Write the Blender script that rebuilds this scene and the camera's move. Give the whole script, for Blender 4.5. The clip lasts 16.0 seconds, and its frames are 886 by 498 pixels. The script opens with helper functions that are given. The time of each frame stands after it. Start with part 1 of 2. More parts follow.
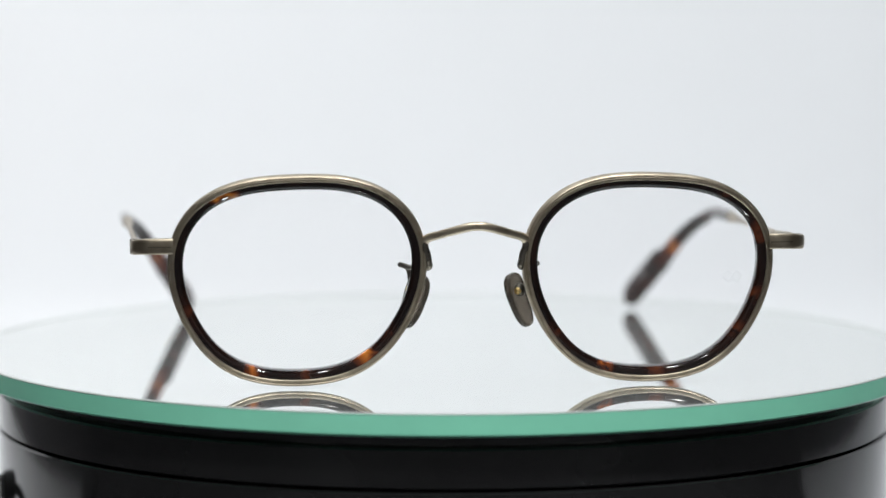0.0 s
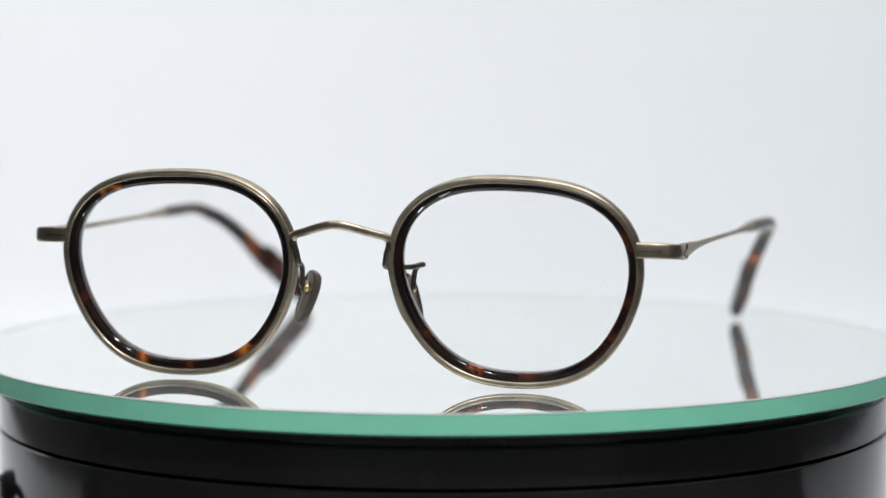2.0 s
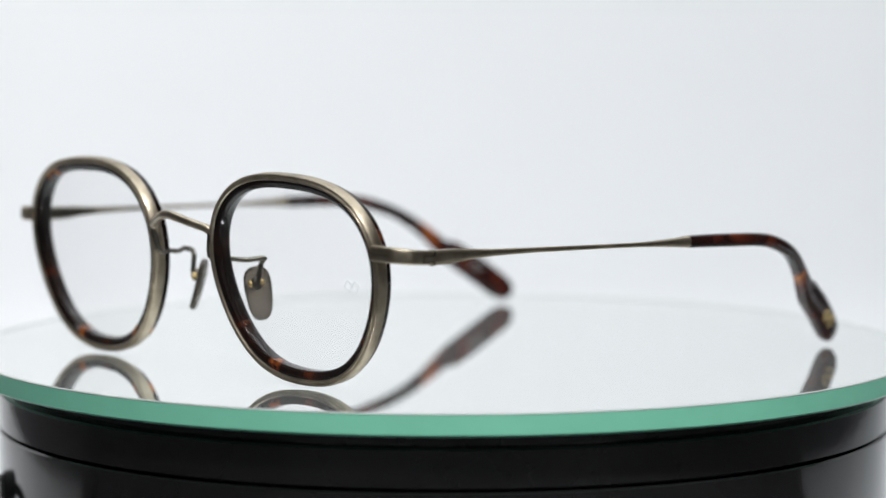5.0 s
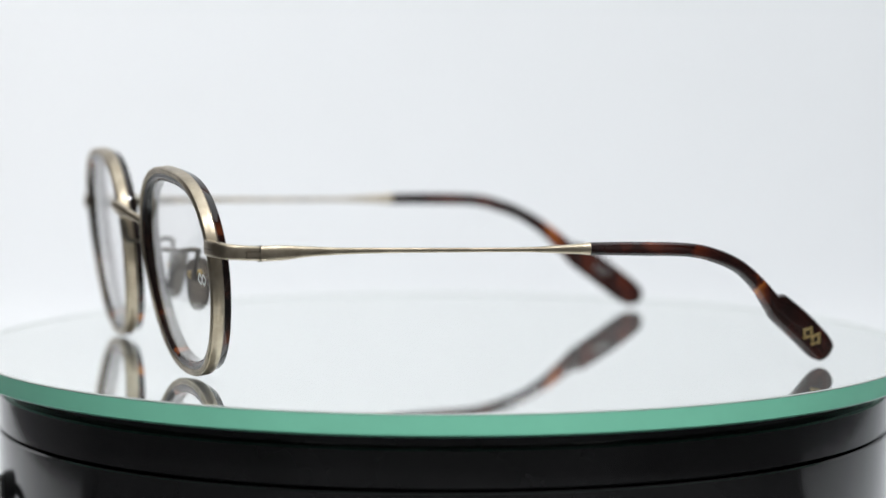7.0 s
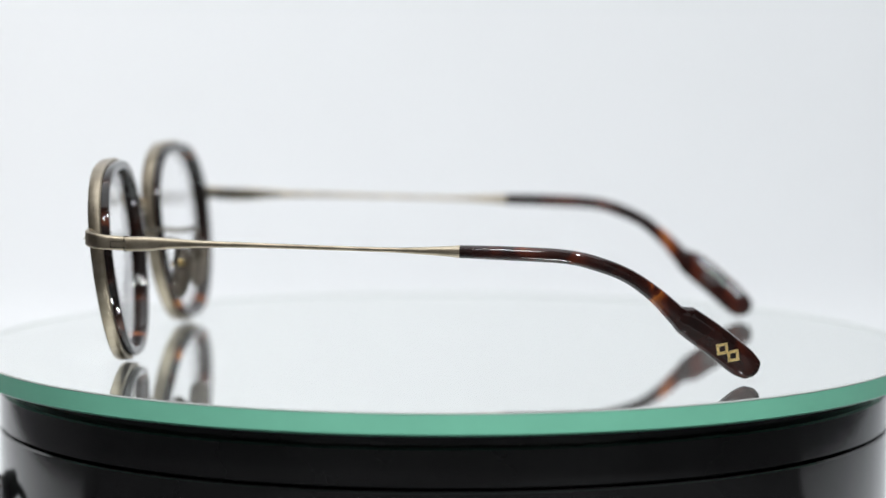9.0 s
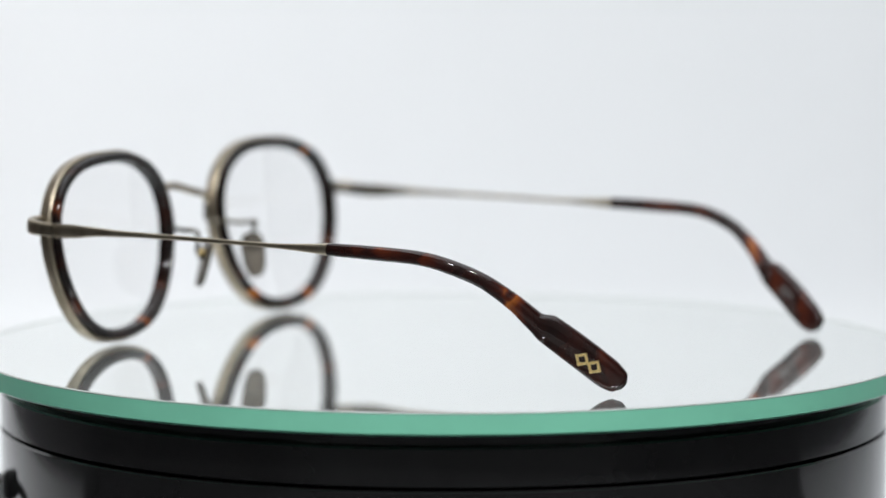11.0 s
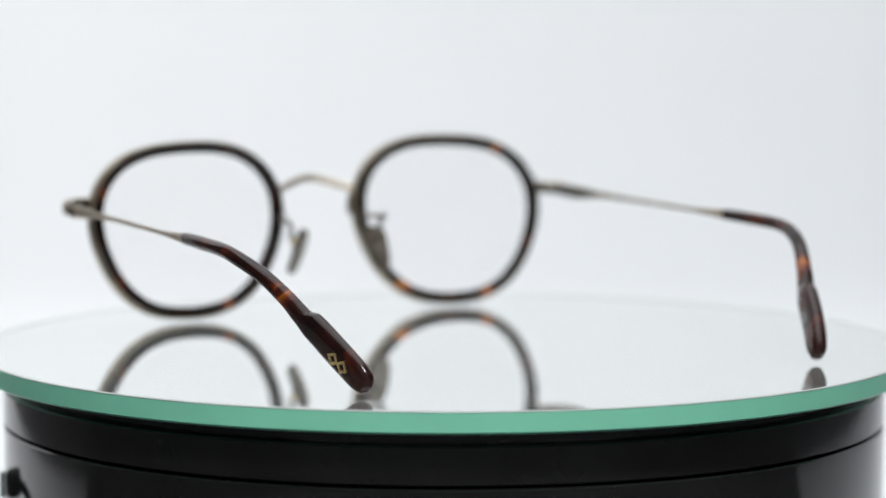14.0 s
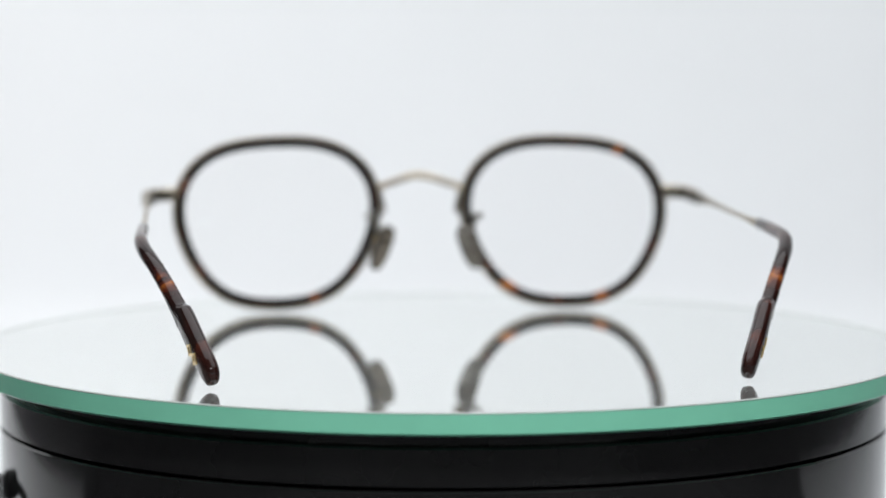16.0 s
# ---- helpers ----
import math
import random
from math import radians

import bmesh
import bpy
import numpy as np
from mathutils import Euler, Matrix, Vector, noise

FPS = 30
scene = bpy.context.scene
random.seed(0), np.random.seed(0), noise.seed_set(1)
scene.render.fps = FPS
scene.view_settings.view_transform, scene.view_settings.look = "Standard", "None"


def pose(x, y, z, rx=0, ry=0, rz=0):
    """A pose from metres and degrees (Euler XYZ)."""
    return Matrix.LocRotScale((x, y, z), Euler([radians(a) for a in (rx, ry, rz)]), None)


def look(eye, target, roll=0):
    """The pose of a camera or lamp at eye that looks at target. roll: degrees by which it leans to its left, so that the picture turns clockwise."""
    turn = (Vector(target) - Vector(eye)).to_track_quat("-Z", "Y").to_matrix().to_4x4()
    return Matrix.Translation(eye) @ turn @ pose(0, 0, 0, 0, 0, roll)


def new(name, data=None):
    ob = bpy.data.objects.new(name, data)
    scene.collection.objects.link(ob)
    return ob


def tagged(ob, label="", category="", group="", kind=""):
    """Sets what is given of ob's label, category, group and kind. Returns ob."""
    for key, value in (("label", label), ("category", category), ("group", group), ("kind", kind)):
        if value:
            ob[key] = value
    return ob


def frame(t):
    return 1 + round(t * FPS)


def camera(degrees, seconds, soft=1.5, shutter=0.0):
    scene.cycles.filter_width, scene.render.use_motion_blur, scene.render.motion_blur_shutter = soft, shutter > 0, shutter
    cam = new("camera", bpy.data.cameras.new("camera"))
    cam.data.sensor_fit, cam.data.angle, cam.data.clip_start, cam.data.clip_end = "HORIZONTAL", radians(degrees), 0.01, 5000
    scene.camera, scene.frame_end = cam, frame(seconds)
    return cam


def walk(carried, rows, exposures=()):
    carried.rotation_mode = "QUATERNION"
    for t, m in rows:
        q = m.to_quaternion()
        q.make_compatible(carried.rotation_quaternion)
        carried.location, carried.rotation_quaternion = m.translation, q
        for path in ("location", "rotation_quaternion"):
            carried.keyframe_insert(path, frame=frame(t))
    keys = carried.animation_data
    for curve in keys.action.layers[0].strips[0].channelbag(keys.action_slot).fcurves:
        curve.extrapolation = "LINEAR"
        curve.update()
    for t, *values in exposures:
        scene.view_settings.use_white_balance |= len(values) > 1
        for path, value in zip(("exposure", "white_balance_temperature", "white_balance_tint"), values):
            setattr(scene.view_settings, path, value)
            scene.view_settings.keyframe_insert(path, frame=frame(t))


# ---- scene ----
# ---- camera: stands before the turntable, a long lens 0.7 m from the turntable ----
cam = camera(17.04, 16.0)
EYE = pose(0.0, -0.6664, 0.08432, 90 - 5.395, 0.0, 0.019) @ pose(0, 0, 0, 0, 0, 0.101)
# as the lens pulls its focus, the view draws back by some millimetres
back = [(0.0, 0.0), (3.5, 0.0), (7.0, 0.0), (7.4, 1.8), (8.5, 2.0), (9.7, 2.5), (11.0, 3.0), (11.5, 3.0), (12.0, 2.0), (12.5, 0.4), (13.0, 0.8),
        (13.2, 3.2), (13.5, 9.0), (14.0, 8.0), (14.2, 4.5), (14.5, 3.0), (16.0, 2.8)]
walk(cam, [(t, EYE @ pose(0, 0, d * 0.001)) for t, d in back])
cam.data.dof.use_dof = True
cam.data.dof.focus_distance = 0.603
cam.data.dof.aperture_fstop = 9.8

# ---- light: a photo tent lit by a large soft panel above, one at each side turned to the backdrop, two small lamps before it ----
world = bpy.data.worlds.new("room")
scene.world = world
world.use_nodes = True
world.node_tree.nodes["Background"].inputs["Color"].default_value = (0.9, 0.95, 1.0, 1)
world.node_tree.nodes["Background"].inputs["Strength"].default_value = 0.8


def area_lamp(name, eye, target, width, depth, watts, colour):
    data = bpy.data.lights.new(name, "AREA")
    data.shape, data.size, data.size_y = "RECTANGLE", width, depth
    data.energy, data.color = watts, colour
    ob = new(name, data)
    ob.matrix_world = look(eye, target)
    return ob


area_lamp("top_panel", (0.0, 0.03, 0.66), (0.0, 0.03, 0.0), 0.8, 0.66, 2.95, (0.93, 0.975, 1.0))
area_lamp("left_panel", (-0.42, 0.04, 0.28), (-0.39, 0.42, 0.2), 0.26, 0.4, 1.12, (1.0, 0.985, 0.98))
area_lamp("right_panel", (0.52, 0.0, 0.28), (0.54, 0.42, 0.2), 0.4, 0.4, 0.32, (0.92, 0.96, 1.0))
area_lamp("spot_lamp", (-0.10, -0.50, 0.55), (0.0, 0.0, 0.02), 0.05, 0.05, 1.2, (0.97, 0.99, 1.0))
area_lamp("spot_lamp", (0.16, -0.42, 0.60), (0.0, 0.0, 0.02), 0.05, 0.05, 2.2, (0.97, 0.99, 1.0))


# ---- materials ----
def material(name):
    m = bpy.data.materials.new(name)
    m.use_nodes = True
    nt = m.node_tree
    return m, nt, nt.nodes["Principled BSDF"]


def link(nt, a, b):
    nt.links.new(a, b)


def noise_node(nt, scale, detail=4.0, rough=0.55, stretch=(1, 1, 1), distortion=0.0):
    co = nt.nodes.new("ShaderNodeTexCoord")
    mp = nt.nodes.new("ShaderNodeMapping")
    mp.inputs["Scale"].default_value = stretch
    n = nt.nodes.new("ShaderNodeTexNoise")
    n.inputs["Scale"].default_value, n.inputs["Detail"].default_value = scale, detail
    n.inputs["Roughness"].default_value, n.inputs["Distortion"].default_value = rough, distortion
    link(nt, co.outputs["Object"], mp.inputs["Vector"])
    link(nt, mp.outputs["Vector"], n.inputs["Vector"])
    return n.outputs["Fac"]


def ramp(nt, fac, stops):
    r = nt.nodes.new("ShaderNodeValToRGB")
    el = r.color_ramp.elements
    el[0].position, el[1].position = stops[0][0], stops[-1][0]
    for p, c in stops[1:-1]:
        el.new(p)
    for e, (p, c) in zip(el, stops):
        e.color = (*c, 1)
    link(nt, fac, r.inputs["Fac"])
    return r.outputs["Color"]


def bump(nt, fac, bsdf, strength, distance):
    b = nt.nodes.new("ShaderNodeBump")
    b.inputs["Strength"].default_value, b.inputs["Distance"].default_value = strength, distance
    link(nt, fac, b.inputs["Height"])
    link(nt, b.outputs["Normal"], bsdf.inputs["Normal"])


def make_metal(name, dark, light, rough):
    m, nt, p = material(name)
    p.inputs["Metallic"].default_value = 1.0
    wear = noise_node(nt, 260, 4, 0.6)
    link(nt, ramp(nt, wear, [(0.3, dark), (0.7, light)]), p.inputs["Base Color"])
    fine = noise_node(nt, 2600, 3, 0.6, (1, 0.25, 1))
    link(nt, ramp(nt, fine, [(0.2, (rough - 0.08,) * 3), (0.8, (rough + 0.1,) * 3)]), p.inputs["Roughness"])
    bump(nt, fine, p, 0.12, 0.0001)
    return m


def math_node(nt, operation, a, b):
    """Arithmetic on two sockets or numbers."""
    n = nt.nodes.new("ShaderNodeMath")
    n.operation = operation
    for socket, v in zip(n.inputs, (a, b)):
        if isinstance(v, (int, float)):
            socket.default_value = v
        else:
            link(nt, v, socket)
    return n.outputs["Value"]


def peaks(rows, low):
    """Ramp stops for flecks given as (place, half width, height), from 0 to 1."""
    stops = [(0.0, (low,) * 3)]
    for p, w, h in sorted(rows):
        stops += [(max(p - w, stops[-1][0] + 0.001), (low,) * 3), (p, (h,) * 3), (p + w, (low,) * 3)]
    return [q for q in stops if q[0] < 0.999] + [(1.0, (low,) * 3)]


def make_tortoise(name, seed, stops, flecks, low, grain, side=0):
    """Dark brown acetate with amber flecks (place, half width, height): by the angle round a rim on that side, in degrees from
    the temple, or, with no side, by millimetres along a temple."""
    m, nt, p = material(name)
    co = nt.nodes.new("ShaderNodeTexCoord")
    mp = nt.nodes.new("ShaderNodeMapping")
    mp.inputs["Location"].default_value = (seed, seed * 0.7, seed * 0.3)
    blotch = nt.nodes.new("ShaderNodeTexNoise")
    blotch.inputs["Scale"].default_value, blotch.inputs["Detail"].default_value = 130, 3.0
    blotch.inputs["Distortion"].default_value = 0.9
    link(nt, co.outputs["Object"], mp.inputs["Vector"])
    link(nt, mp.outputs["Vector"], blotch.inputs["Vector"])
    sep = nt.nodes.new("ShaderNodeSeparateXYZ")
    link(nt, co.outputs["Object"], sep.inputs["Vector"])
    if side:
        x = math_node(nt, "MULTIPLY", math_node(nt, "SUBTRACT", sep.outputs["X"], (MID + side * 36.3) * 0.001), side)
        z = math_node(nt, "SUBTRACT", sep.outputs["Z"], 0.0217)
        place = math_node(nt, "ADD", math_node(nt, "MULTIPLY", math_node(nt, "ARCTAN2", z, x), 0.5 / math.pi), 0.5)
        rows = [(a / 360 + 0.5, w / 360, h) for a, w, h in flecks]
    else:
        place = math_node(nt, "MULTIPLY", sep.outputs["Y"], 12.5)
        rows = [(a * 0.0125, w * 0.0125, h) for a, w, h in flecks]
    place = math_node(nt, "ADD", place, math_node(nt, "MULTIPLY", math_node(nt, "SUBTRACT", blotch.outputs["Fac"], 0.5), 0.07 if side else 0.16))
    band = ramp(nt, place, peaks(rows, low))
    fac = math_node(nt, "ADD", band, math_node(nt, "MULTIPLY", math_node(nt, "SUBTRACT", blotch.outputs["Fac"], 0.5), grain))
    link(nt, ramp(nt, fac, stops), p.inputs["Base Color"])
    p.inputs["Roughness"].default_value = 0.06
    p.inputs["IOR"].default_value = 1.42
    bump(nt, noise_node(nt, 900, 2), p, 0.012, 0.0002)
    return m


def make_plain(name, colour, rough, spread=0.06, scale=40, metallic=0.0, bump_by=0.0, spec=0.5):
    m, nt, p = material(name)
    f = noise_node(nt, scale, 5)
    lo = tuple(c * (1 - spread) for c in colour)
    hi = tuple(min(1.0, c * (1 + spread)) for c in colour)
    link(nt, ramp(nt, f, [(0.3, lo), (0.7, hi)]), p.inputs["Base Color"])
    p.inputs["Roughness"].default_value, p.inputs["Metallic"].default_value = rough, metallic
    p.inputs["Specular IOR Level"].default_value = spec
    if bump_by:
        bump(nt, noise_node(nt, scale * 12, 4), p, bump_by, 0.0005)
    return m


def make_glass(name, colour, ior, rough=0.0):
    m, nt, p = material(name)
    p.inputs["Base Color"].default_value = (*colour, 1)
    p.inputs["Transmission Weight"].default_value, p.inputs["IOR"].default_value = 1.0, ior
    p.inputs["Roughness"].default_value = rough
    return m


METAL = make_metal("antique_gold", (0.30, 0.255, 0.19), (0.48, 0.41, 0.315), 0.35)
DARK_METAL = make_metal("aged_gold", (0.09, 0.083, 0.07), (0.19, 0.17, 0.14), 0.30)
BRASS = make_metal("brass", (0.70, 0.50, 0.20), (0.85, 0.65, 0.32), 0.28)
MID = -1.74           # middle of the bridge from the turning axis, in millimetres
AMBER = [(0.25, (0.007, 0.004, 0.0035)), (0.45, (0.02, 0.007, 0.0045)), (0.62, (0.10, 0.024, 0.008)), (0.8, (0.34, 0.10, 0.018)), (0.95, (0.55, 0.21, 0.035))]
TORTOISE = {-1: make_tortoise("tortoise_acetate", 0.0, AMBER, [(-150, 9, 0.5), (-132, 12, 0.85), (-96, 9, 0.55), (-66, 10, 0.85), (-17, 15, 0.55), (51, 6, 1.0), (90, 10, 0.42), (148, 10, 0.4)], 0.24, 0.65, -1),
            1: make_tortoise("tortoise_acetate", 0.2, AMBER, [(-152, 12, 0.55), (-115, 6, 0.72), (-81, 12, 0.48), (-33, 18, 0.62), (-6, 8, 0.5), (26, 9, 0.55), (48, 8, 0.5), (117, 10, 0.45), (166, 10, 0.45)], 0.24, 0.65, 1)}
TIP_TORTOISE = make_tortoise("tip_acetate", 0.31, [(0.2, (0.011, 0.005, 0.0045)), (0.42, (0.03, 0.008, 0.006)), (0.6, (0.085, 0.018, 0.008)), (0.78, (0.30, 0.085, 0.016)), (0.95, (0.52, 0.19, 0.03))],
                             [(24, 8, 0.56), (34, 5, 0.5), (50, 4, 0.78), (60, 4, 0.4), (67, 4, 0.46)], 0.27, 0.6)
LENS = make_glass("lens", (1.0, 1.0, 1.0), 1.32)
PAD = make_plain("pad_silicone", (0.22, 0.187, 0.15), 0.06, 0.08, 300)
PAD.node_tree.nodes["Principled BSDF"].inputs["Transmission Weight"].default_value = 0.72
FROST = make_glass("etched_glass", (0.86, 0.88, 0.89), 1.12, 0.4)
SILVER = make_plain("silvering", (0.925, 0.952, 0.932), 0.012, 0.004, 30, 0.88)
GREEN = make_plain("green_glass_edge", (0.32, 0.90, 0.64), 0.3, 0.04, 60)
BEVEL = make_plain("ground_bevel", (0.5, 0.53, 0.51), 0.35, 0.05, 80)
BLACK = make_plain("black_lacquer", (0.014, 0.014, 0.0145), 0.2, 0.3, 25, 0.0, 0.02)
shine = noise_node(BLACK.node_tree, 26, 4, 0.6, (1, 1, 0.45))
link(BLACK.node_tree, ramp(BLACK.node_tree, shine, [(0.3, (0.05,) * 3), (0.7, (0.14,) * 3)]), BLACK.node_tree.nodes["Principled BSDF"].inputs["Roughness"])
RUBBER = make_plain("black_plastic", (0.015, 0.015, 0.016), 0.4, 0.2, 200, 0.0, 0.05)
SHEET = make_plain("white_sheet", (0.82, 0.83, 0.845), 0.85, 0.012, 5, 0.0, 0.02)
TABLE = make_plain("dark_table", (0.07, 0.069, 0.073), 0.55, 0.2, 8, 0.0, 0.05)
# dark tone of the added left and right sides, set to darken reflections
GREY = make_plain("dark_flag", (0.05, 0.047, 0.045), 0.9, 0.08, 6, 0.0, 0.05)
BOUNCE = make_plain("bounce_wall", (0.62, 0.60, 0.57), 0.8, 0.06, 4)
ETCH = make_plain("etched_mark", (0.20, 0.20, 0.20), 0.5, 0.02, 80)


# ---- builders (lengths in millimetres) ----
def mesh_object(name, bm, mat, smooth=True, angle=38):
    bmesh.ops.recalc_face_normals(bm, faces=bm.faces)
    me = bpy.data.meshes.new(name)
    bm.to_mesh(me)
    bm.free()
    me.transform(Matrix.Scale(0.001, 4))
    me.materials.append(mat)
    if smooth:
        me.shade_smooth()
        me.set_sharp_from_angle(angle=radians(angle))
    return new(name, me)


def part(name, bm, mat, parent, label="", angle=38):
    ob = mesh_object(name, bm, mat, True, angle)
    ob.parent = parent
    return tagged(ob, label)


def thing(name, label, category, kind=""):
    ob = new(name)
    ob.empty_display_size = 0.01
    return tagged(ob, label, category, "", kind)


def loft(rings, closed=False, bm=None):
    """A skin over rings of points; capped at the ends unless closed on itself."""
    bm = bm or bmesh.new()
    vs = [[bm.verts.new(p) for p in r] for r in rings]
    n = len(vs[0])
    for a, b in zip(vs, vs[1:] + (vs[:1] if closed else [])):
        for i in range(n):
            bm.faces.new((a[i], a[(i + 1) % n], b[(i + 1) % n], b[i]))
    if not closed:
        bm.faces.new(vs[0][::-1])
        bm.faces.new(vs[-1])
    return bm


def lathe(profile, n=192):
    """Turns (radius, height) pairs about the z axis; a closed profile."""
    return loft([[Vector((r * math.cos(a), r * math.sin(a), z)) for r, z in profile]
                 for a in (2 * math.pi * i / n for i in range(n))], closed=True)


def smooth_path(keys, steps):
    """Catmull-Rom through rows of numbers, evenly by row."""
    k = [np.array(r, float) for r in keys]
    k = [2 * k[0] - k[1], *k, 2 * k[-1] - k[-2]]
    out = []
    for i in range(1, len(k) - 2):
        p0, p1, p2, p3 = k[i - 1:i + 3]
        for j in range(steps):
            t = j / steps
            out.append(0.5 * (2 * p1 + (p2 - p0) * t + (2 * p0 - 5 * p1 + 4 * p2 - p3) * t * t + (3 * p1 - p0 - 3 * p2 + p3) * t ** 3))
    return out + [k[-2]]


def rod(rows, n=14, power=2.0, side=(1, 0, 0), bm=None):
    """A bar along rows (x, y, z, half width along side, half height across it), its section a rounded box (power 2: an ellipse)."""
    pts = [Vector(r[:3]) for r in rows]
    rings = []
    for i, r in enumerate(rows):
        d = (pts[min(i + 1, len(pts) - 1)] - pts[max(i - 1, 0)]).normalized()
        s = Vector(side)
        s = (s - d * s.dot(d)).normalized()
        u = d.cross(s)
        ring = []
        for j in range(n):
            a = 2 * math.pi * (j + 0.5) / n
            c, v = math.cos(a), math.sin(a)
            power = r[5] if len(r) > 5 else power
            ring.append(pts[i] + s * (r[3] * math.copysign(abs(c) ** (2 / power), c)) + u * (r[4] * math.copysign(abs(v) ** (2 / power), v)))
        rings.append(ring)
    return loft(rings, bm=bm)


def blob(centre, half, n=16, m=10, bm=None, turn=None):
    rings = []
    for i in range(m):
        f = math.pi * (i + 0.5) / m
        rings.append([Vector(centre) + (turn or Matrix.Identity(3)) @ Vector((half[0] * math.sin(f) * math.cos(2 * math.pi * j / n),
                      half[1] * math.sin(f) * math.sin(2 * math.pi * j / n), half[2] * math.cos(f))) for j in range(n)])
    return loft(rings, bm=bm)


def box(size, at, bm=None, bevel=0.0, turn=None):
    b = bmesh.new()
    bmesh.ops.create_cube(b, size=1, matrix=Matrix.Translation(at) @ (turn or Matrix.Identity(3)).to_4x4() @ Matrix.Diagonal((*size, 1)))
    if bevel:
        bmesh.ops.bevel(b, geom=b.edges[:], offset=bevel, segments=2, profile=0.5, affect="EDGES")
    return b


# ---- the tent around the table ----
def slab(name, size, at, mat, label, category):
    ob = mesh_object(name, box([s * 1000 for s in size], [a * 1000 for a in at]), mat, False)
    return tagged(ob, label, category, "", "structure")


def sweep_sheet():
    prof = [(y, -60.0) for y in (-20, 120, 250, 350)]
    prof += [(390 + 30 * math.sin(a), -30 - 30 * math.cos(a)) for a in (radians(10 * i) for i in range(10))]
    prof += [(420, z) for z in (200, 500, 745)]
    bm = bmesh.new()
    cols = []
    for x in (-292, -146, 0, 165, 330):
        cols.append([bm.verts.new((x, y, z)) for y, z in prof])
    for a, b in zip(cols, cols[1:]):
        for i in range(len(prof) - 1):
            bm.faces.new((a[i], a[i + 1], b[i + 1], b[i]))
    ob = mesh_object("backdrop", bm, SHEET)
    sol = ob.modifiers.new("thick", "SOLIDIFY")
    sol.thickness, sol.offset = 0.004, 1
    return tagged(ob, "plain white paper sweep curving up behind the turntable", "backdrop", "", "structure")


sweep_sheet()
slab("tabletop", (1.42, 1.74, 0.03), (0.0, -0.44, -0.0795), TABLE, "dark matt tabletop under the turntable", "table")
# left and right sides are added out of view, so metal and drum reflect dark
slab("flag_left", (0.01, 1.2, 0.85), (-0.56, -0.18, 0.36), GREY, "added dark side panel, unseen, that keeps side reflections dark", "wall")
slab("wall_back", (1.43, 0.01, 0.85), (0.0, 0.427, 0.36), SHEET, "white fabric back of a photo tent", "wall")
slab("flag_right", (0.01, 1.2, 0.85), (0.71, -0.18, 0.36), GREY, "added dark side panel, unseen, that keeps side reflections dark", "wall")
slab("ceiling", (1.43, 1.23, 0.01), (0.0, -0.18, 0.79), SHEET, "white fabric top of a photo tent", "ceiling")
# added behind the camera as a reflector, to brighten metal that faces front
slab("wall_front", (2.6, 0.02, 1.6), (0.0, -1.32, 0.6), BOUNCE, "added pale wall behind the camera, unseen, that brightens front faces", "wall")


# ---- turntable ----
def turntable():
    tt = thing("turntable", "round glossy black display turntable with a fine groove", "turntable")
    part("base", lathe([(0, -59.5), (98, -59.5), (100.2, -57.5), (100.2, -17.1), (99.8, -16.7), (0, -16.7)]), BLACK, tt, "glossy black lacquered drum")
    platter = part("platter", lathe([(0, -16.2), (99.8, -16.2), (100.2, -15.8), (100.2, -8.5), (99.8, -8.1), (97.4, -7.9), (97.4, -5.1), (0, -5.1)]), BLACK, tt,
                   "glossy black rotating platter")
    return tt, platter


def mirror_disc():
    md = thing("mirror_disc", "round mirror plate with a green glass edge lying on the turntable", "mirror")
    part("glass_edge", lathe([(0, -5.0), (105.2, -5.0), (106.0, -4.5), (106.0, -0.62), (105.0, -0.62), (104.97, -1.25), (0, -1.25)]), GREEN, md, "sea-green glass edge")
    part("bevel", lathe([(104.96, -0.6), (105.95, -0.6), (106.03, -0.45), (105.8, -0.25), (105.6, -0.25), (104.96, -0.49)]), BEVEL, md, "grey ground bevel")
    part("mirror_face", lathe([(0, -1.2), (104.95, -1.2), (104.95, -0.5), (0, -0.5)]), SILVER, md, "silver mirror face")
    return md


# ---- eyeglasses ----
FRONT = -68.85        # front of the rims where they touch the mirror
TILT, WRAP = radians(6.2), radians(3.0)


def outline(a):
    """Radius of the rim's outer edge about its centre, seen from the front; angle 0 points to the temple."""
    return (24.19 - 0.26 * math.cos(a) + 0.66 * math.sin(a) + 2.05 * math.cos(2 * a) + 0.88 * math.sin(3 * a) - 0.41 * math.cos(4 * a) - 0.2 * math.sin(2 * a) + 0.18 * math.sin(5 * a))


def rim_place(s, across, up, depth):
    """From the plane of one rim (across from the bridge's middle, up, depth to the back) to the frame's space."""
    x = across * math.cos(WRAP) - depth * math.sin(WRAP)
    y = (across - 10) * math.sin(WRAP) + depth * math.cos(WRAP)
    return Vector((MID + s * x, FRONT + y * math.cos(TILT) - up * math.sin(TILT), up * math.cos(TILT) + depth * math.sin(TILT)))


def rim_ring(s, profile, n=168):
    rings = []
    for i in range(n):
        a = 2 * math.pi * i / n
        e = 0.01
        p = [Vector((outline(b) * math.cos(b), outline(b) * math.sin(b))) for b in (a - e, a, a + e)]
        t = (p[2] - p[0]).normalized()
        nrm = Vector((t.y, -t.x))
        rings.append([rim_place(s, 36.3 + p[1].x + nrm.x * o, 21.73 + p[1].y + nrm.y * o, d) for o, d in profile])
    return loft(rings, closed=True)


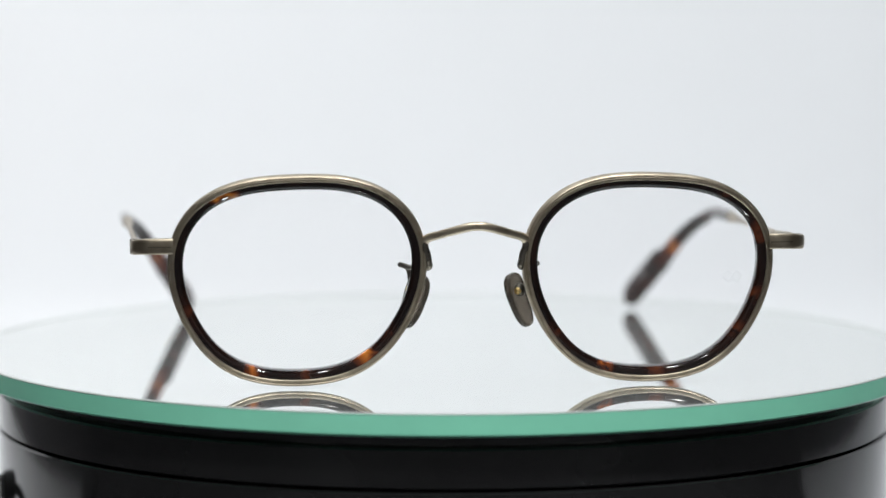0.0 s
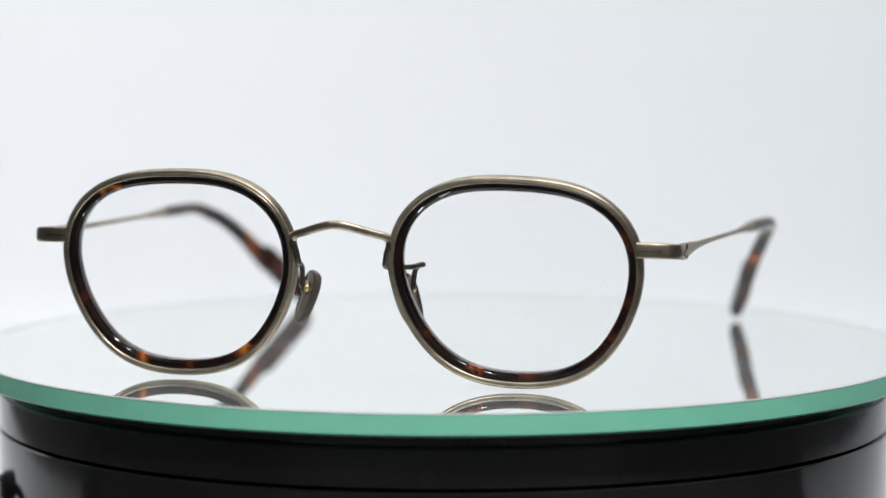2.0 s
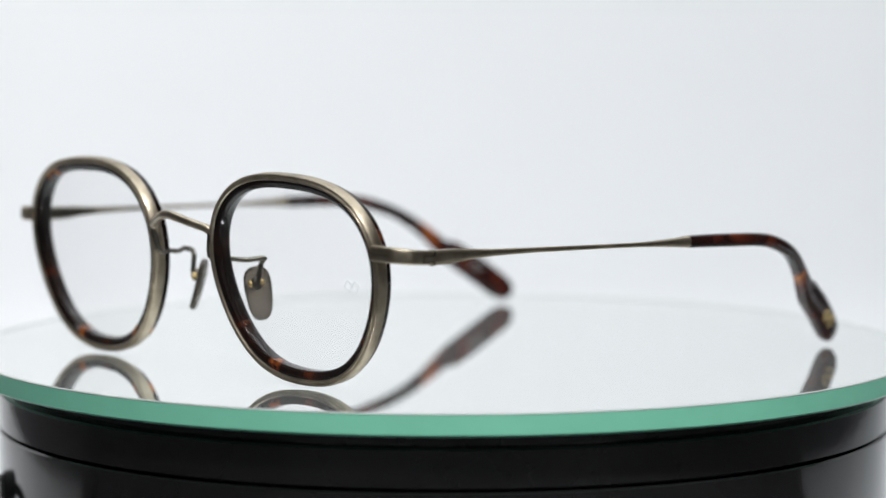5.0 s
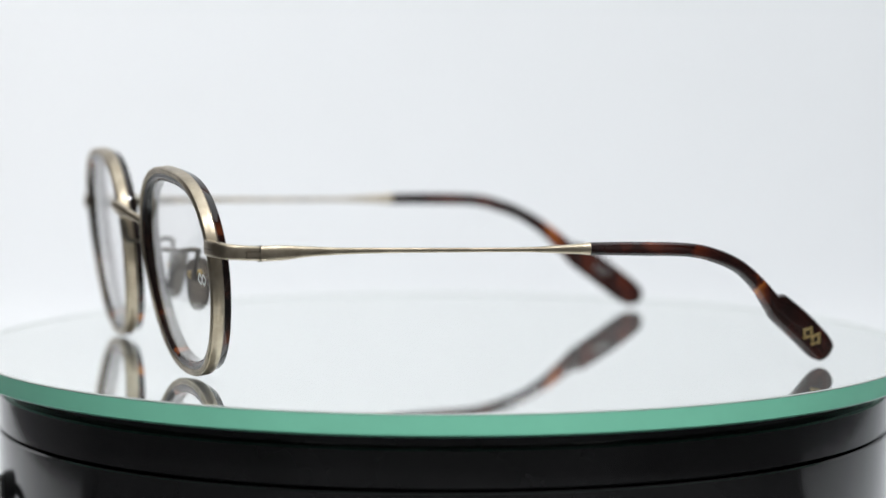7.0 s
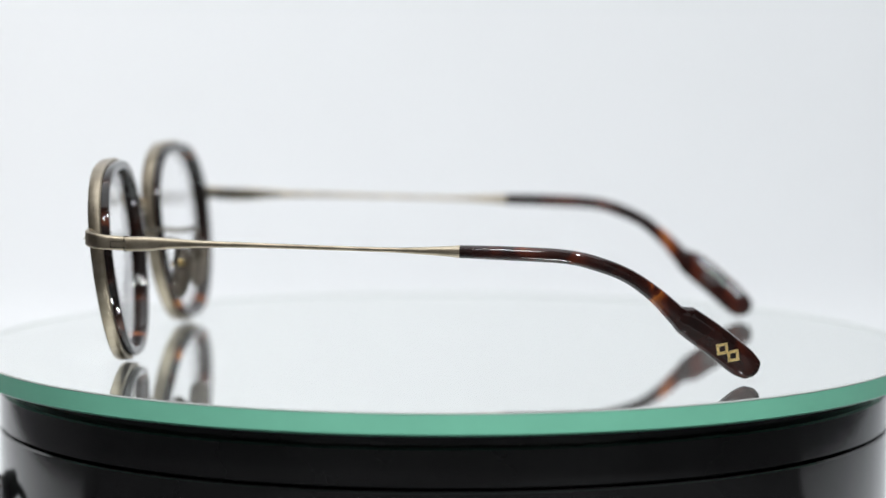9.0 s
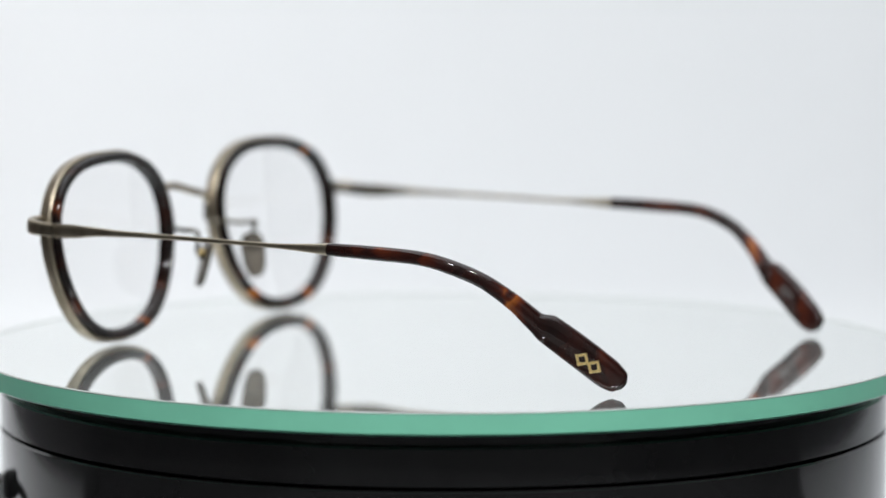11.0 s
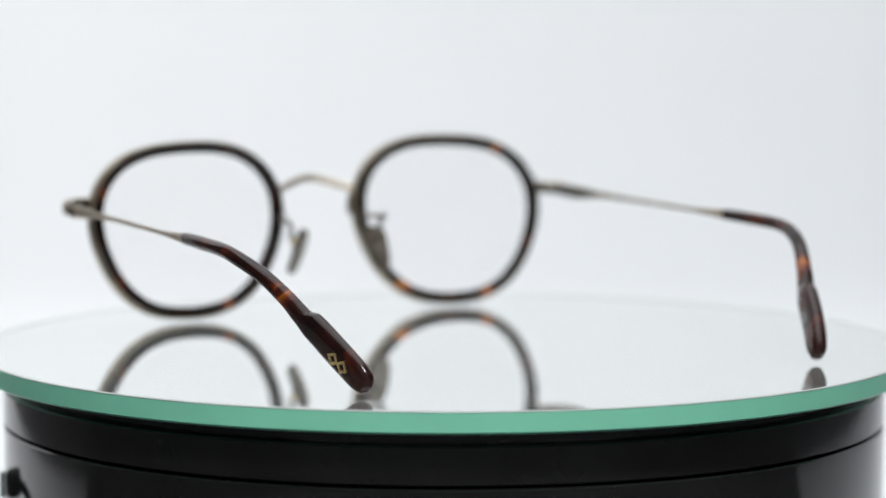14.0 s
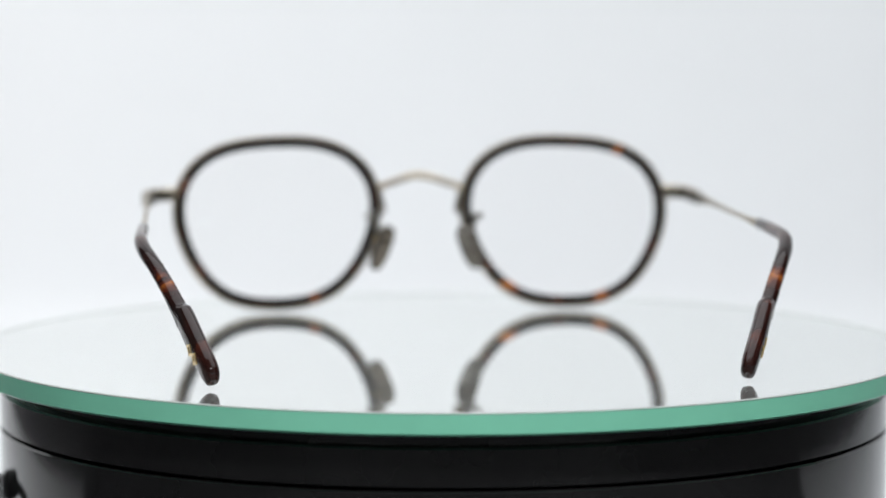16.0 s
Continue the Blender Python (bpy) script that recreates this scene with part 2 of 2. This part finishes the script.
def lens_shape(s, n=96, rings=10, inset=2.2):
    bm = bmesh.new()
    grids = []
    for base, thick in ((-0.1, 0.0), (-0.1, 1.1)):
        rows = []
        for k in range(1, rings + 1):
            row = []
            for i in range(n):
                a = 2 * math.pi * i / n
                r = (outline(a) - inset) * k / rings
                d = base + thick + r * r / 2 / 220
                row.append(bm.verts.new(rim_place(s, 36.3 + r * math.cos(a), 21.73 + r * math.sin(a), d)))
            rows.append(row)
        c = bm.verts.new(rim_place(s, 36.3, 21.73, base + thick))
        for i in range(n):
            bm.faces.new((c, rows[0][i], rows[0][(i + 1) % n]))
            for ra, rb in zip(rows, rows[1:]):
                bm.faces.new((ra[i], rb[i], rb[(i + 1) % n], ra[(i + 1) % n]))
        grids.append(rows)
    for i in range(n):
        j = (i + 1) % n
        bm.faces.new((grids[0][-1][i], grids[0][-1][j], grids[1][-1][j], grids[1][-1][i]))
    return bm


METAL_PROFILE = [(-1.35, 0.2), (-1.2, 0.03), (-0.8, 0.0), (-0.66, 0.18), (-0.56, 0.18), (-0.42, 0.08), (-0.2, 0.16), (0.0, 0.45), (0.0, 2.5), (-0.25, 2.8), (-1.35, 2.8)]
ACETATE_PROFILE = [(-1.28, 0.4), (-1.6, 0.28), (-2.35, 0.45), (-2.95, 0.95), (-3.1, 1.6), (-3.0, 3.6), (-2.6, 4.3), (-1.6, 4.55), (-0.9, 4.4), (-0.72, 4.1), (-0.72, 2.85), (-1.28, 2.7)]


def splay(s, y):
    """How far one temple is spread outwards at y; the two are not bent quite alike."""
    knee = 0.45 * math.exp(-((y - 42) / 9) ** 2)
    end = 0.8 * min(1.0, max(0.0, (y - 53) / 14)) if s < 0 else 0.0
    return (2.95 if s > 0 else 1.3) * ((y + 60) / 128) ** 2 + knee - end


def temple_line(s):
    """Rows x, y, z, half width, half height of the metal wire and of the acetate tip on one side."""
    wire = smooth_path([(68.3, -59.9, 28.1, 0.86, 1.55), (68.3, -55.5, 28.15, 0.82, 1.5), (68.4, -50, 28.25, 0.65, 1.05), (68.45, -44, 28.2, 0.55, 0.75), (68.5, -35, 28.1, 0.5, 0.58),
                        (68.7, -20, 27.8, 0.5, 0.5), (68.9, -5, 27.5, 0.55, 0.52), (69.0, 3, 27.4, 0.8, 0.85), (69.0, 9.3, 27.35, 1.1, 1.25)], 6)
    tip = smooth_path([(69.0, 9.3, 27.35, 1.25, 1.32, 2.3), (69.1, 19.7, 27.1, 1.35, 1.45, 2.3), (68.9, 31, 26.55, 1.45, 1.45, 2.3), (67.6, 37.6, 25.0, 1.55, 1.5, 2.3), (65.2, 43.8, 22.3, 1.6, 1.5, 2.3),
                       (62.6, 49.2, 18.2, 1.65, 1.7, 2.4), (61.1, 52.0, 15.4, 1.7, 1.95, 2.7), (60.3, 53.4, 14.0, 1.75, 2.15, 2.7), (59.6, 54.9, 13.0, 1.85, 2.9, 2.7), (59.0, 56.2, 12.2, 1.9, 3.15, 2.7),
                       (57.0, 61.3, 8.35, 1.9, 3.3, 2.7), (54.7, 66.2, 4.3, 1.85, 3.25, 2.7), (54.0, 67.8, 3.1, 1.75, 2.95, 2.7), (53.5, 69.0, 2.35, 1.5, 2.45, 2.7), (53.25, 69.6, 1.9, 1.1, 1.7, 2.3), (53.1, 69.95, 1.65, 0.6, 0.9, 2.0), (53.05, 70.05, 1.57, 0.2, 0.27, 2.0)], 5)
    return [[(MID + s * (r[0] + splay(s, r[1])), *r[1:]) for r in rows] for rows in (wire, tip)]


def mark(parent, s):
    """Two interlocking open squares in gold on the outer face of a temple tip."""
    rows = temple_line(s)[1]
    k = min(range(len(rows)), key=lambda n: abs(rows[n][1] - 62.9))
    o = Vector(rows[k][:3])
    d = (Vector(rows[k + 1][:3]) - Vector(rows[k - 1][:3])).normalized()
    out = Vector((s, 0, 0))
    out = (out - d * out.dot(d)).normalized()
    u = out.cross(d) * s
    bm = bmesh.new()
    for cx, cy, lift in ((-1.42, -0.14, 0.0), (1.42, 0.14, 0.03)):
        for k in range(4):
            a = 0.06 + k * math.pi / 2
            b = a + math.pi / 2
            ca, cb = Vector((math.cos(a), math.sin(a))), Vector((math.cos(b), math.sin(b)))
            quad = []
            for c, r in ((ca, 1.72), (cb, 1.72), (cb, 0.88), (ca, 0.88)):
                quad.append(o + d * (cx + c.x * r) + u * (cy + c.y * r) + out * (2.06 + lift))
            lo = [bm.verts.new(q - out * 0.7) for q in quad]
            hi = [bm.verts.new(q) for q in quad]
            bm.faces.new(hi)
            bm.faces.new(lo[::-1])
            for i in range(4):
                bm.faces.new((lo[i], lo[(i + 1) % 4], hi[(i + 1) % 4], hi[i]))
    return part("emblem", bm, BRASS, parent, "small gold emblem of two linked squares")


def etching(lens, s):
    """A faint etched mark of two linked squares near the outer edge of a lens."""
    bm = bmesh.new()
    for cx, cz in ((-0.98, 0.05), (0.98, -0.05)):
        for k in range(4):
            a, b = 0.1 + k * math.pi / 2, 0.1 + (k + 1) * math.pi / 2
            quad = [(math.cos(q) * r, math.sin(q) * r) for q, r in ((a, 1.3), (b, 1.3), (b, 1.06), (a, 1.06))]
            lo, hi = [[bm.verts.new(rim_place(s, 53.7 + cx + x, 21.8 + cz + z, -0.1 + (17.4 + cx + x) ** 2 / 440 + d)) for x, z in quad] for d in (-0.1, 0.06)]
            bm.faces.new(lo)
            bm.faces.new(hi[::-1])
            for n in range(4):
                bm.faces.new((lo[n], lo[(n + 1) % 4], hi[(n + 1) % 4], hi[n]))
    ob = part("etched_mark", bm, FROST, lens, "faint etched mark")
    ob.visible_shadow = False


def lettering(parent, s):
    """Fine illegible lines on the inner face of a temple tip."""
    rows = temple_line(s)[1]
    k = min(range(len(rows)), key=lambda n: abs(rows[n][1] - 61.6))
    o = Vector(rows[k][:3])
    d = (Vector(rows[k + 1][:3]) - Vector(rows[k - 1][:3])).normalized()
    inn = Vector((-s, 0, 0))
    inn = (inn - d * inn.dot(d)).normalized()
    u = inn.cross(d)
    for row, (a, b) in enumerate(((-3.2, 1.8), (-2.6, 0.8))):
        m3 = Matrix((d, u, inn)).transposed()
        part("lettering_line", box((b - a, 0.35, 0.1), o + d * (a + b) / 2 + u * (0.6 - row * 1.1) + inn * 1.88, turn=m3), ETCH, parent, "fine pale line of lettering")


def eyeglasses():
    g = thing("eyeglasses", "antique gold eyeglasses with tortoiseshell inner rims, open on a mirror", "eyeglasses")
    for s in (-1, 1):
        part("rim", rim_ring(s, METAL_PROFILE), METAL, g, "antique gold metal rim with a fine groove")
        part("inner_rim", rim_ring(s, ACETATE_PROFILE), TORTOISE[s], g, "dark tortoiseshell acetate inner rim")
        lens = part("lens", lens_shape(s), LENS, g, "clear lens")
        lens.visible_shadow = False
        if s > 0:
            etching(lens, s)
        # end piece: from the rim outwards, then back round the corner to the hinge
        rows = smooth_path([(60.9, -69.1, 29.0, 0.65, 1.62), (63.6, -68.8, 28.95, 0.75, 1.62), (66.4, -67.9, 28.85, 0.85, 1.6), (68.2, -65.9, 28.6, 0.9, 1.55), (68.5, -63.0, 28.35, 0.85, 1.5), (68.3, -60.0, 28.15, 0.85, 1.45)], 5)
        rings = []
        pts = [Vector((MID + s * r[0], r[1], r[2])) for r in rows]
        for i, r in enumerate(rows):
            d = (pts[min(i + 1, len(pts) - 1)] - pts[max(i - 1, 0)]).normalized()
            side = d.cross(Vector((0, 0, 1))).normalized()
            ring = []
            for j in range(16):
                a = 2 * math.pi * (j + 0.5) / 16
                c, v = math.cos(a), math.sin(a)
                ring.append(pts[i] + side * (r[3] * math.copysign(abs(c) ** 0.5, c)) + Vector((0, 0, 1)) * (r[4] * math.copysign(abs(v) ** 0.5, v)))
            rings.append(ring)
        part("end_piece", loft(rings), METAL, g, "antique gold end piece")
        # hinge: the seam round a tongue that reaches into the end piece
        seam = bmesh.new()
        for y, z, ly, lz in ((-60.2, 29.15, 0.16, 1.2), (-61.6, 28.62, 3.0, 0.15), (-63.05, 28.05, 0.16, 1.3), (-61.6, 27.45, 3.0, 0.15), (-60.2, 27.05, 0.16, 0.8)):
            b = box((0.3, ly, lz), (MID + s * (69.27 if y > -61 else 69.3), y, z))
            me = bpy.data.meshes.new("seam")
            b.to_mesh(me)
            b.free()
            seam.from_mesh(me)
            bpy.data.meshes.remove(me)
        part("hinge_seam", seam, DARK_METAL, g, "dark stepped seam of the hinge")
        part("hinge_screw", rod([(MID + s * 68.3, -60.0, 26.5, 0.5, 0.5), (MID + s * 68.3, -60.0, 29.75, 0.5, 0.5)], 12, 2.0), DARK_METAL, g, "small hinge screw")
        part("hinge_barrel", box((1.5, 5.2, 2.5), (MID + s * 67.2, -61.4, 28.25), bevel=0.3), DARK_METAL, g, "dark hinge barrel inside the corner")
        leaf = smooth_path([(67.55, -60.0, 28.15, 0.35, 1.25), (67.6, -55.0, 28.15, 0.35, 1.2), (67.75, -50.5, 28.25, 0.3, 0.85), (67.9, -47.0, 28.25, 0.15, 0.5)], 4)
        part("hinge_leaf", rod([(MID + s * r[0], *r[1:]) for r in leaf], 12, 3.0), DARK_METAL, g, "dark hinge leaf along the inside of the temple")
        back = smooth_path([(60.9, -68.2, 28.95, 0.45, 1.3), (63.6, -67.85, 28.9, 0.45, 1.3), (65.6, -66.9, 28.8, 0.45, 1.28), (66.9, -64.6, 28.5, 0.45, 1.2)], 4)
        part("end_piece_back", rod([(MID + s * r[0], *r[1:]) for r in back], 12, 3.0, (0, 1, 0)), DARK_METAL, g, "dark inner side of the end piece")
        part("end_piece_groove", box((4.6, 0.12, 0.16), (MID + s * 63.6, -69.53, 28.85), turn=Matrix.Rotation(s * 0.1, 3, "Z")), DARK_METAL, g, "fine dark groove")
        wire, tip = temple_line(s)
        temple = part("temple", rod(wire, 14, 2.6), METAL, g, "slim antique gold temple, open")
        part("temple_tip", rod(tip, 24), TIP_TORTOISE, temple, "glossy tortoiseshell temple tip", 75)
        part("ferrule", rod([(MID + s * (69.0 + splay(s, 9)), 7.6, 27.36, 1.0, 1.12), (MID + s * (69.0 + splay(s, 9)), 9.0, 27.36, 1.2, 1.3), (MID + s * (69.0 + splay(s, 9)), 9.25, 27.35, 1.22, 1.32)], 16, 2.4), METAL, temple, "gold collar")
        mark(temple, s)
        lettering(temple, s)
        # nose pad on its arm
        arm = smooth_path([(10.4, -71.3, 30.6, 0.8, 0.75), (10.3, -71.3, 28.6, 0.8, 0.72), (9.8, -71.1, 27.2, 0.75, 0.75), (9.5, -70.9, 25.6, 0.75, 0.7), (9.4, -70.4, 24.6, 0.8, 0.65), (10.1, -69.0, 24.0, 0.55, 0.5), (11.3, -66.6, 24.1, 0.52, 0.52),
                           (12.6, -63.4, 23.75, 0.55, 0.55), (14.0, -60.9, 24.05, 0.55, 0.55), (14.2, -59.9, 23.95, 0.55, 0.55), (13.3, -59.3, 23.7, 0.55, 0.55), (12.4, -59.3, 22.8, 0.55, 0.55), (12.1, -59.6, 20.8, 0.55, 0.55), (12.1, -59.9, 18.8, 0.52, 0.52)], 5)
        part("pad_arm", rod([(MID + s * r[0], *r[1:]) for r in arm], 12, 2.0, (0.8 * s, 0.6, 0.1)), DARK_METAL, g, "thin bent pad arm")
        up = Vector((s * -0.32, 0.06, 0.95)).normalized()
        wide = Vector((s * 0.72, 0.69, 0))
        wide = (wide - up * wide.dot(up)).normalized()
        face = wide.cross(up).normalized()
        mid = Vector((MID + (10.6 if s > 0 else -11.2), -58.6, 16.2))
        rings = []
        for k, t in ((0.80, -0.55), (0.95, -0.45), (1.0, -0.1), (1.0, 0.2), (0.93, 0.5), (0.78, 0.6)):
            ring = []
            for q in range(28):
                a = 2 * math.pi * q / 28
                c, v = math.cos(a), math.sin(a)
                cx, cz = math.copysign(abs(c) ** 0.7, c), math.copysign(abs(v) ** 0.7, v)
                ring.append(mid + wide * (2.55 * k * cx * (1 + 0.16 * cz)) + up * (5.55 * k * cz) + face * (t * s + 0.25 * s * cz * cz))
            rings.append(ring)
        pad = part("nose_pad", loft(rings), PAD, g, "smoky grey silicone nose pad")
        bead = []
        for q in range(36):
            a = 2 * math.pi * q / 36
            c, v = math.cos(a), math.sin(a)
            cx, cz = math.copysign(abs(c) ** 0.7, c), math.copysign(abs(v) ** 0.7, v)
            out = (wide * c + up * v).normalized()
            at = mid + wide * (2.52 * cx * (1 + 0.16 * cz)) + up * (5.5 * cz) + face * (s * (0.05 + 0.25 * cz * cz))
            bead.append([at + out * (0.36 * math.cos(b)) + face * (0.7 * math.sin(b)) for b in (2 * math.pi * k / 10 for k in range(10))])
        part("pad_edge", loft(bead, closed=True), PAD, pad, "rounded glossy edge of the pad")
        hub = mid + face * (s * 1.3) + up * 2.0
        m3 = Matrix((wide, up, face)).transposed()
        part("pad_box", blob(hub, (1.35, 1.5, 1.1), 14, 8, turn=m3), DARK_METAL, pad, "round metal pad box")
        for w in (-1, 1):
            part("pad_screw", blob(hub + wide * (1.15 * w) + face * (0.2 * s), (0.62, 0.8, 0.8), 12, 8, turn=m3), BRASS, pad, "small brass screw")
    # bridge: a flat arch, bowed to the front, with soft shoulders
    half = [(0, -74.9, 33.0, 0.8, 0.92), (1.6, -74.85, 32.9, 0.8, 0.92), (4.6, -74.0, 32.1, 0.78, 0.88), (7.6, -72.7, 31.15, 0.78, 0.86), (9.4, -71.8, 30.6, 0.8, 0.88), (10.3, -71.2, 29.7, 0.85, 0.9), (10.5, -71.0, 28.3, 0.7, 0.8)]
    rows = [(-x, *r) for x, *r in half[:0:-1]] + half
    part("bridge", rod([(MID + r[0], *r[1:]) for r in smooth_path(rows, 5)], 14, 2.6, (0, 1, 0)), METAL, g, "arched antique gold bridge")
    return g


# ---- power plug at the side of the turntable ----
def power_plug():
    pl = thing("power_plug", "black ribbed power plug pushed into the side of the turntable", "plug")
    a = radians(189.0)
    d = Vector((math.cos(a), math.sin(a), 0))
    side = (-d.y, d.x, 0)
    def along(r0, r1, z, h):
        return [(*(d.xy * r0), z, h, h), (*(d.xy * (r0 + 0.3)), z, h + 0.2, h + 0.2), (*(d.xy * (r1 - 0.3)), z, h + 0.2, h + 0.2), (*(d.xy * r1), z, h, h)]
    part("plug_body", rod([(x, y, -30.6, w, h) for x, y, z, w, h in along(103.2, 110, 0, 3.2)], 20, 3.2, side), RUBBER, pl, "black plastic plug body")
    for r0 in (100.3, 101.8):
        part("plug_rib", rod([(x, y, -30.6, w, h) for x, y, z, w, h in along(r0, r0 + 0.9, 0, 2.8)], 20, 3.2, side), RUBBER, pl, "raised rib")
    part("cord", rod([(x, y, z, 1.5, 1.5) for x, y, z in smooth_path([(*(d.xy * 107), -30.8), (*(d.xy * 111), -31.4), (*(d.xy * 118), -35), (*(d.xy * 138), -51), (*(d.xy * 170), -58.4), (*(d.xy * 300), -58.4)], 6)], 10, 2.0, side), RUBBER, pl, "black power cord")
    return pl


turntable_thing, platter = turntable()
power_plug()
disc = mirror_disc()
glasses = eyeglasses()


# ---- motion ----
def motions():
    # degrees through which the platter has turned, second by second
    turn = [(0.0, 6.52), (1.0, -4.57), (2.0, -15.68), (3.0, -26.91), (4.0, -38.1), (4.5, -43.7), (5.75, -57.85), (7.0, -72.02), (8.0, -83.48), (8.5, -89.25),
            (9.75, -103.55), (11.0, -117.91), (12.0, -129.22), (13.0, -140.52), (14.0, -151.61), (15.0, -162.53), (16.0, -173.69)]
    rows = [(t, pose(0, 0, 0, 0, 0, a)) for t, a in turn]
    for ob in (platter, disc, glasses):
        walk(ob, rows)


motions()
